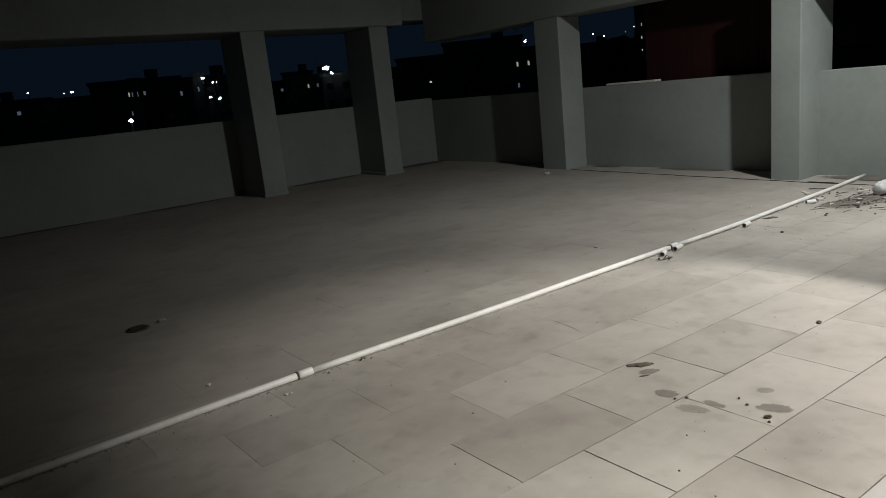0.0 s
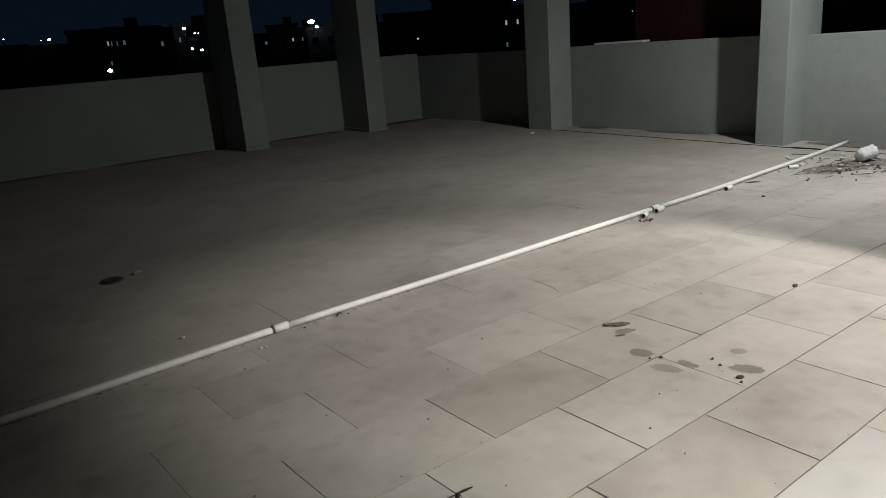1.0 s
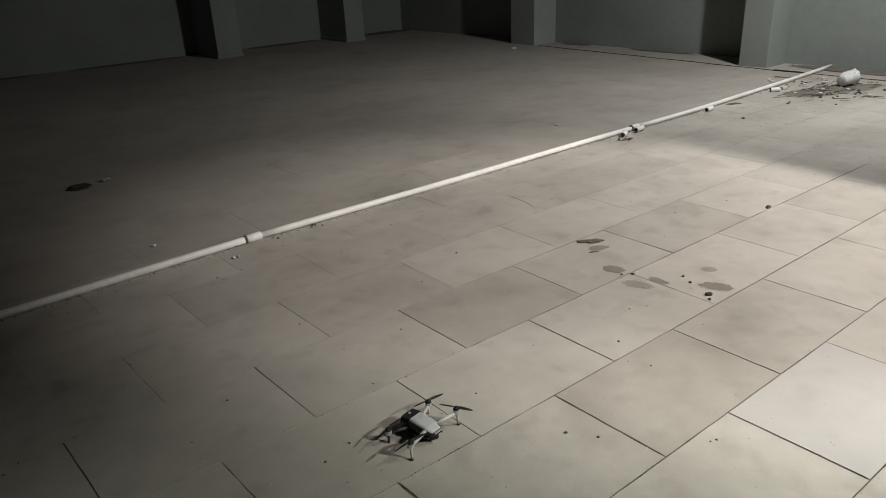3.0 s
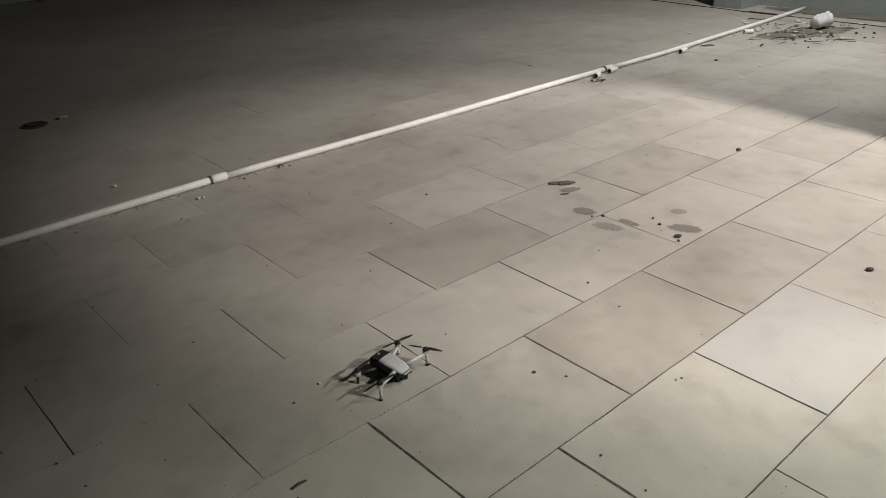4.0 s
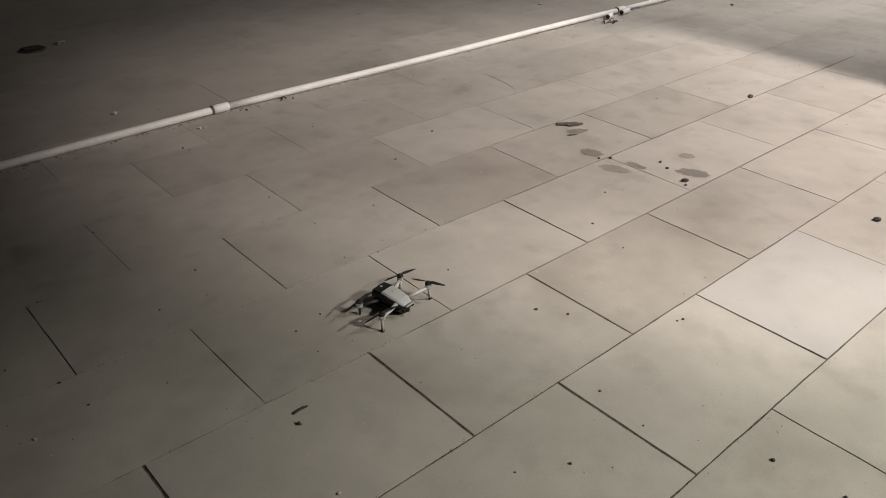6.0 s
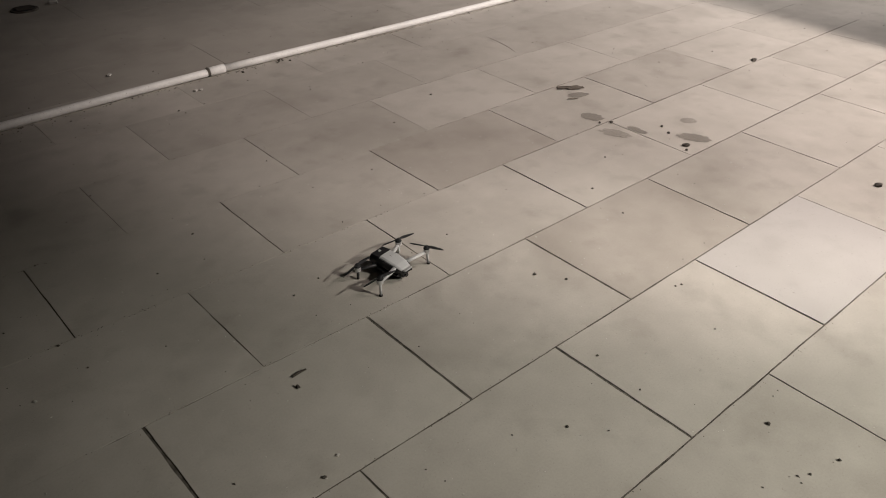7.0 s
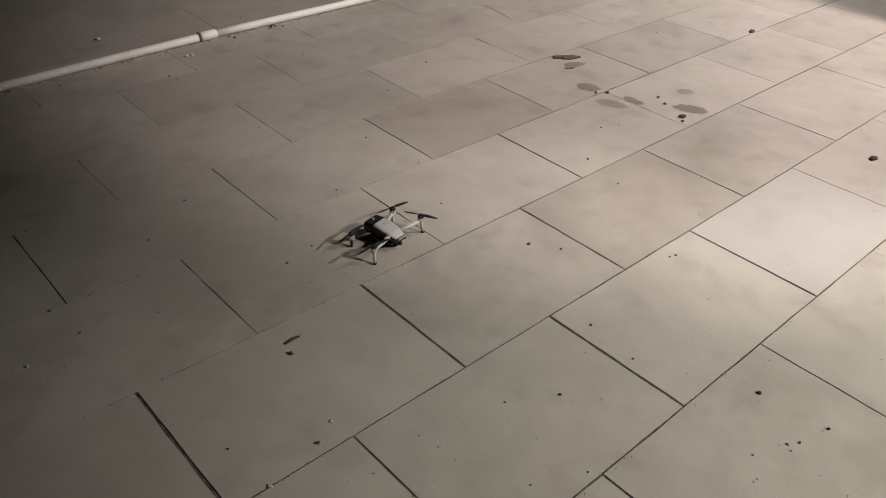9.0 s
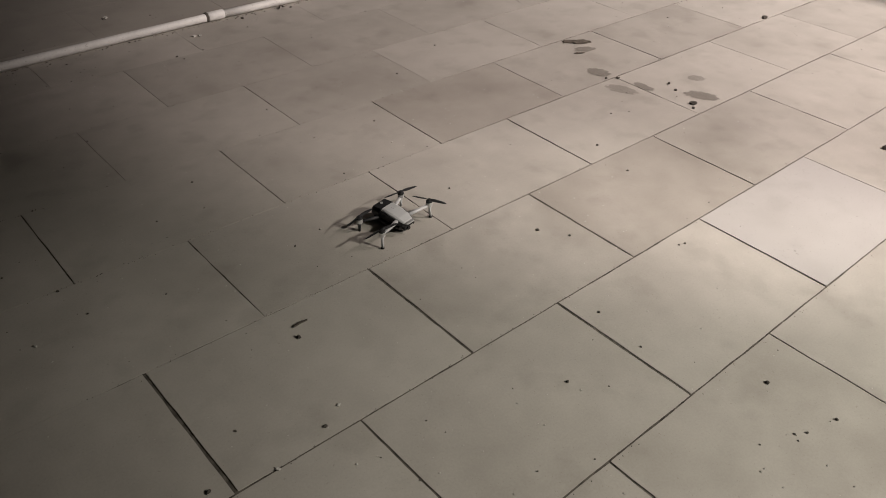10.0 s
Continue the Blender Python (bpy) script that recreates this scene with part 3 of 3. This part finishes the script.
for i in range(1700):
    # crumbs packed along the pipe's south edge stand in for its contact shade
    if i >= 1050:
        x = rng.uniform(-1.5, 9.2)
        y = pipe_y(x) - 0.026 - abs(rng.gauss(0, 0.007))
    elif i < 700:
        x, y = rng.uniform(-2.2, 8.5), rng.uniform(-1.9, 4.5)
    else:
        x = rng.uniform(-1, 8.8)
        y = pipe_y(x) + rng.gauss(0, 0.14)
    s = rng.choice((0.002, 0.003, 0.003, 0.004, 0.006))
    vs = [bm.verts.new((x + s * math.cos(a) * rng.uniform(0.6, 1.2), y + s * math.sin(a) * rng.uniform(0.6, 1.2), 0.0004)) for a in (0, 1.57, 3.14, 4.71)]
    t = bm.verts.new((x, y, s * 0.9))
    for k in range(4):
        bm.faces.new((vs[k], vs[(k + 1) % 4], t))
for i in range(1500):
    k = rng.choice((-2, -1, -1, 0, 0, 1, 1, 2, 3))
    x = rng.uniform(-1.0, 4.5)
    y = ROW * k - 0.012 * x + rng.gauss(0, 0.004)
    s = rng.choice((0.001, 0.0015, 0.002, 0.0025))
    vs = [bm.verts.new((x + s * math.cos(a) * rng.uniform(0.6, 1.2), y + s * math.sin(a) * rng.uniform(0.6, 1.2), -0.0004)) for a in (0, 1.57, 3.14, 4.71)]
    t = bm.verts.new((x, y, s * 0.8))
    for j in range(4):
        bm.faces.new((vs[j], vs[(j + 1) % 4], t))
pale = bmesh.new()
for i in range(1500):
    x, y = rng.uniform(-1.8, 6.5), rng.uniform(-1.8, 2.5)
    s = rng.choice((0.0015, 0.002, 0.003, 0.004))
    vs = [pale.verts.new((x + s * math.cos(a) * rng.uniform(0.6, 1.2), y + s * math.sin(a) * rng.uniform(0.6, 1.2), 0.0004)) for a in (0, 1.57, 3.14, 4.71)]
    t = pale.verts.new((x, y, s * 0.9))
    for k in range(4):
        pale.faces.new((vs[k], vs[(k + 1) % 4], t))
tagged(link("pale_grit", pale, CHIP), "pale plaster crumbs scattered over the slabs", "grit", kind="stuff")
tagged(link("grit", bm, PEBBLE), "dark grit and crumbs over the slabs, packed along the pipe as its contact shade", "grit", kind="stuff")

# ---- the city beyond ----
HOME = Vector((-1.1, -1.7, 1.8))
GROUND_Z = -13.0
tagged(link("ground", box(-1500, 1500, -1500, 1500, GROUND_Z - 1, GROUND_Z), EARTH), "dark city ground far below the terrace", "ground", kind="structure")


def toward(az, dist, el=0.0):
    a = radians(az)
    return HOME + Vector((math.sin(a) * dist, math.cos(a) * dist, math.tan(radians(el)) * dist))


def far_house(az, dist, width, top_el, depth=12, lit=(), cols=6):
    """A dark block with storeys of dark panes; lit: (column, storey from the top, material)."""
    p = toward(az, dist, top_el)
    h = p.z - GROUND_Z
    house = thing("far_house", pose(p.x, p.y, GROUND_Z, 0, 0, -az), "distant dark city block with a few glowing panes at night", "building", "city blocks")
    body = part("wall", box(-width / 2, width / 2, 0, depth, 0, h), CITY, house)
    part("roof", box(-width / 2 - 0.3, width / 2 + 0.3, -0.3, depth + 0.3, h, h + 0.5), CITY, house)
    if width > 5:
        part("tank", cylinder(1.1, 1.1, h + 0.5, h + 2.2, 14, (width * 0.2, depth / 2)), CITY, house)
    rows = max(2, int(h / 3.1))
    pw = width / cols
    for r in range(min(rows, 5)):
        for c in range(cols):
            x = -width / 2 + pw * (c + 0.5)
            z = h - 2.6 - r * 3.1
            mat = PANE
            for cc, rr, mm in lit:
                if cc == c and rr == r:
                    mat = mm
            if z > 0.5:
                shut = 1.0 if mat is PANE else 0.36
                part("window", box(x - pw * 0.22 * shut, x + pw * 0.22 * shut, -0.08, 0.0, z + 0.6 * (1 - shut), z + 1.3 - 0.4 * (1 - shut)), mat, house)
    return house


def far_lamp(az, dist, el, size, mat=LIT_HOT, label="distant bright street lamp on a tall pole"):
    p = toward(az, dist, el)
    h = p.z - GROUND_Z
    lamp = thing("street_lamp", pose(p.x, p.y, GROUND_Z, 0, 0, -az), label, "street lamp", "city lamps")
    part("pole", tube([(0, 0.4, 0), (0, 0.4, h - 0.1), (0, 0.2, h)], [0.14, 0.09, 0.07], 8), MOTOR, lamp)
    bm = lump(random.Random(int(az * 10)), size * 0.6, size * 0.42, size * 0.52, 2, 0.4)
    bmesh.ops.translate(bm, vec=(0, 0, h), verts=bm.verts)
    part("lamp_head", bm, mat, lamp, "glowing lamp head")


far_house(4.0, 150, 22, 2.0, lit=((4, 0, LIT_DIM),))
far_house(9.5, 170, 26, 1.9, lit=((1, 0, LIT_DIM), (4, 0, LIT_DIM)))
far_house(13.8, 130, 14, 2.7, lit=((2, 0, LIT_WARM), (3, 0, LIT_DIM), (2, 1, LIT_DIM)))
far_house(18.4, 120, 13, 2.5, lit=((1, 0, LIT_DIM), (2, 2, LIT_COOL), (4, 2, LIT_WARM)))
far_house(23.6, 190, 24, 1.7, lit=((3, 0, LIT_DIM),))
far_house(26.6, 160, 12, 1.9, lit=((2, 0, LIT_WARM), (3, 0, LIT_DIM)))
far_house(31.0, 140, 18, 1.8)
far_house(36.3, 150, 16, 2.4, lit=((2, 1, LIT_COOL),))
far_house(40.1, 130, 14, 3.2, lit=((2, 3, LIT_DIM),))
far_house(44.0, 110, 10, 2.2, lit=((1, 0, LIT_WARM), (2, 0, LIT_WARM), (1, 1, LIT_DIM)))
far_house(47.5, 210, 30, 2.1, lit=((1, 0, LIT_DIM), (4, 0, LIT_DIM)))
# small blocks whose glowing panes stand in for lamplit house fronts
far_house(13.66, 118, 1.5, 2.75, depth=3, cols=2, lit=((0, 0, LIT_DIM), (1, 0, LIT_DIM)))
far_house(18.1, 112, 1.5, 2.75, depth=3, cols=1, lit=((0, 0, LIT_DIM),))
far_house(25.5, 185, 7.5, 2.25, depth=5, cols=8, lit=((2, 0, LIT_DIM), (3, 0, LIT_DIM), (5, 0, LIT_DIM), (6, 0, LIT_COOL), (7, 0, LIT_DIM)))
far_house(52.15, 190, 3.2, 4.6, cols=3, lit=((1, 1, LIT_WARM), (1, 2, LIT_COOL), (1, 3, LIT_COOL), (1, 4, LIT_WARM)))
for az, dist, el, size in ((9.6, 150, 2.35, 0.42), (6.9, 160, 2.55, 0.25), (11.2, 170, 2.3, 0.2), (18.5, 110, 2.5, 0.35), (19.2, 112, 2.15, 0.26), (18.85, 100, 1.06, 0.28), (19.5, 100, 0.9, 0.3),
                           (13.05, 70, -0.1, 0.36), (27.75, 140, 2.3, 0.85), (28.15, 138, 1.95, 0.5), (40.1, 120, 0.6, 0.18), (41.5, 140, 2.35, 0.35), (41.9, 140, 2.5, 0.3), (43.4, 150, 2.8, 0.42), (44.3, 150, 2.6, 0.2),
                           (48.6, 160, 2.8, 0.24), (49.4, 160, 2.55, 0.25), (42.76, 300, 4.55, 0.35), (9.09, 160, 2.33, 0.16), (19.46, 112, 2.16, 0.13),
                           (41.74, 150, 2.77, 0.15), (42.17, 150, 2.72, 0.15), (41.25, 150, 2.73, 0.15), (43.51, 160, 3.0, 0.16), (44.72, 170, 2.27, 0.18), (50.99, 180, 2.69, 0.16), (51.62, 180, 2.99, 0.16)):
    far_lamp(az, dist, el, size)


def far_tree(az, dist, top_el, spread, seed):
    p = toward(az, dist, top_el)
    h = p.z - GROUND_Z
    r = random.Random(seed)
    tree = thing("far_tree", pose(p.x, p.y, GROUND_Z), "dark broad-crowned tree outlined against the night sky", "tree", "trees beyond the parapet")
    bm = tube([(0, 0, 0), (0.1, 0, h * 0.3), (0.0, 0.2, h * 0.6), (0.2, 0.1, h * 0.85)], [0.35, 0.26, 0.18, 0.06], 8)
    for k in range(7):
        a, z = r.uniform(0, 6.28), h * r.uniform(0.45, 0.7)
        tube([(0, 0.1, z), (math.cos(a) * spread * 0.4, math.sin(a) * spread * 0.4, z + h * 0.1), (math.cos(a) * spread * 0.8, math.sin(a) * spread * 0.8, z + h * 0.16)], [0.12, 0.08, 0.03], 6, bm=bm)
    part("trunk", bm, BARK, tree)
    verts, faces = [], []
    for k in range(2600):
        a, u, v = r.uniform(0, 6.28), r.random() ** 0.45, r.uniform(-1, 1)
        rad = spread * u * math.sqrt(max(0.05, 1 - v * v)) * (0.85 + 0.3 * noise.noise(Vector((math.cos(a) * 2, math.sin(a) * 2, v * 2 + seed))))
        c = Vector((math.cos(a) * rad, math.sin(a) * rad, h * 0.72 + v * h * 0.27))
        s = r.uniform(0.12, 0.30)
        d1 = Vector((r.gauss(0, 1), r.gauss(0, 1), r.gauss(0, 0.6))).normalized() * s
        d2 = Vector((r.gauss(0, 1), r.gauss(0, 1), r.gauss(0, 0.6))).normalized() * s * 0.6
        i = len(verts)
        verts += [c - d1, c + d2, c + d1, c - d2]
        faces.append((i, i + 1, i + 2, i + 3))
    me = bpy.data.meshes.new("crown")
    me.from_pydata([tuple(v) for v in verts], [], faces)
    me.materials.append(LEAF)
    crown = new("crown", me)
    crown.parent = tree


# dark block added to hide the sky beyond the near east opening
block = thing("blackout_block", pose(15.0, -1.6, GROUND_Z), "plain dark block added to black out the sky beyond the opening", "building")
part("wall", box(0, 9, -9, 10.2, 0, 20), CITY, block)
part("roof", box(-0.3, 9.3, -9.3, 10.5, 20, 20.4), CITY, block)
for k in range(5):
    for z in (11.6, 14.8, 18.0):
        part("window", box(-0.06, 0, -7.2 + k * 3.4, -5.8 + k * 3.4, z, z + 1.3), PANE, block)
far_tree(50.2, 26, 2.6, 2.0, 1)
far_tree(38.5, 60, 2.9, 4.0, 2)
far_tree(35.2, 75, 2.5, 4.5, 3)

# ---- slabs of the floor, one by one ----
PITCH = 0.81
srng = random.Random(21)
# cross joints of the courses that the walk passes nearest: a course, its joints, and the width of the wide ones in mm
COURSES = {
    -3: (0.05, 0.835),
    -2: (-0.387, 0.403, 1.206, 2.005),
    -1: (-0.79, 0.007, 0.797, 1.609, 2.428, 3.28),
    0: (-0.42, 0.377, 1.178, 1.983, 2.853, 3.66),
    1: (-0.848, -0.04, 0.767, 1.580, 2.395, 3.235),
    2: (-0.475, 0.346, 1.140, 1.973, 2.825, 3.668),
    3: (0.744, 1.56, 2.425, 3.24),
}
WIDE = {(-1, -0.79): 10, (-1, 0.007): 9, (-2, 0.403): 9, (-2, 1.206): 7, (-2, -0.387): 6, (-3, 0.835): 4, (-3, 0.05): 6, (0, 1.178): 7, (-1, 0.797): 7, (-1, 1.609): 5, (-1, 2.428): 4,
        (1, -0.848): 4, (1, -0.04): 4, (0, -0.42): 2.6, (0, 0.377): 3.4, (0, 1.983): 4, (2, 0.346): 3.4, (1, 0.767): 4, (1, 1.580): 4, (1, 2.395): 4}


def course_line(k, x):
    """Where the long joint under course k runs, a little askew to the pipe."""
    return ROW * k - 0.012 * min(max(x, -3.0), 6.0) + (0.012 if k == -2 else 0.0)


def long_gap(k, x):
    """Half the width of a long joint: open near the middle of the terrace, silted up elsewhere."""
    if k > 3 or x > 5:
        return 0.0007
    if k in (-1, -2):
        return (0.0027 if x < 2.0 else 0.0020) if x > -1.0 else 0.0012
    if k == 0:
        return 0.0030 if x > 0.2 else (0.0017 if x > -0.9 else 0.0005)
    if k == 1:
        return 0.0030 if x > 0.8 else 0.0005
    if k == 2:
        return 0.0024 if x > 1.2 else 0.0004
    return 0.0012 if x > 1.5 else 0.0004


def slab_rim(k, xa, xb, ga, gb, r):
    """The ragged outline of one slab between two cross joints, in order round it."""
    def lean(x):
        return -0.030 * min(max(1.6 - x, 0.0), 2.2) / 2.2
    a, b = xa + ga, xb - gb
    rim = []
    for i in range(12):
        x = a + (b - a) * i / 12
        rim.append((x - lean(x) * 0.5, course_line(k, x) + long_gap(k, x) + r.uniform(-0.0008, 0.0014) * (long_gap(k, x) > 0.001)))
    for i in range(8):
        y = i / 8
        rim.append((b + lean(b) * (y - 0.5) - r.uniform(-0.0008, 0.0018) * (gb > 0.001), (course_line(k, b) + long_gap(k, b)) * (1 - y) + (course_line(k + 1, b) - long_gap(k + 1, b)) * y))
    for i in range(12):
        x = b + (a - b) * i / 12
        rim.append((x + lean(x) * 0.5, course_line(k + 1, x) - long_gap(k + 1, x) - r.uniform(-0.0008, 0.0014) * (long_gap(k + 1, x) > 0.001)))
    for i in range(8):
        y = 1 - i / 8
        rim.append((a + lean(a) * (y - 0.5) + r.uniform(-0.0008, 0.0018) * (ga > 0.001), (course_line(k, a) + long_gap(k, a)) * (1 - y) + (course_line(k + 1, a) - long_gap(k + 1, a)) * y))
    return rim


rest_v, rest_f = [], []
for row in range(-8, 26):
    joints = list(COURSES.get(row, (0.36,) if row % 2 == 0 else (-0.04,)))
    while joints[0] > -8.6:
        joints.insert(0, joints[0] - PITCH + srng.uniform(-0.008, 0.008))
    while joints[-1] < 9.9:
        joints.append(joints[-1] + PITCH + srng.uniform(-0.008, 0.008))

    def half_gap(x):
        for (k, at), mm in WIDE.items():
            if k == row and abs(at - x) < 0.001:
                return mm / 2000
        return 0.0011 if row < 3 and x > 0.5 else 0.0005

    for xa, xb in zip(joints, joints[1:]):
        y, x = ROW * (row + 0.5), (xa + xb) / 2
        if y > 13.4:
            continue
        mat = STONE
        if row == -2 and 1.3 < x < 1.9:
            mat = PALE
        elif row == -1 and 0.9 < x < 1.5 or row == 1 and 0.9 < x < 1.5:
            mat = SHADE
        elif row > 5 or (row == 5 and not 1.6 < x < 3.4):
            mat = DUSTY
        rim = slab_rim(row, xa, xb, half_gap(xa), half_gap(xb), srng)
        n, lift = len(rim), srng.uniform(-0.0012, 0.0)
        tip = (srng.uniform(-0.0012, 0.0012), srng.uniform(-0.0012, 0.0012))
        near = -2.3 < x < 8.0 and -2.4 < y < 5.9
        ox, oy = (x, y) if near else (0, 0)
        verts = [(px - ox, py - oy, -0.03) for px, py in rim]
        verts += [(px - ox, py - oy, lift + tip[0] * (px - x) + tip[1] * (py - y)) for px, py in rim]
        faces = [tuple(range(n, 2 * n))] + [(i, (i + 1) % n, n + (i + 1) % n, n + i) for i in range(n)]
        if near:
            me = bpy.data.meshes.new("slab")
            me.from_pydata(verts, [], faces)
            me.materials.append(mat)
            ob = new("slab", me)
            ob.location = (x, y, 0)
            ob.parent = floor
        else:
            o = len(rest_v)
            rest_v += verts
            rest_f += [tuple(o + i for i in f) for f in faces]
me = bpy.data.meshes.new("far_slabs")
me.from_pydata(rest_v, [], rest_f)
me.materials.append(DUSTY)
ob = new("far_slabs", me)
ob.parent = floor
tagged(ob, kind="stuff")
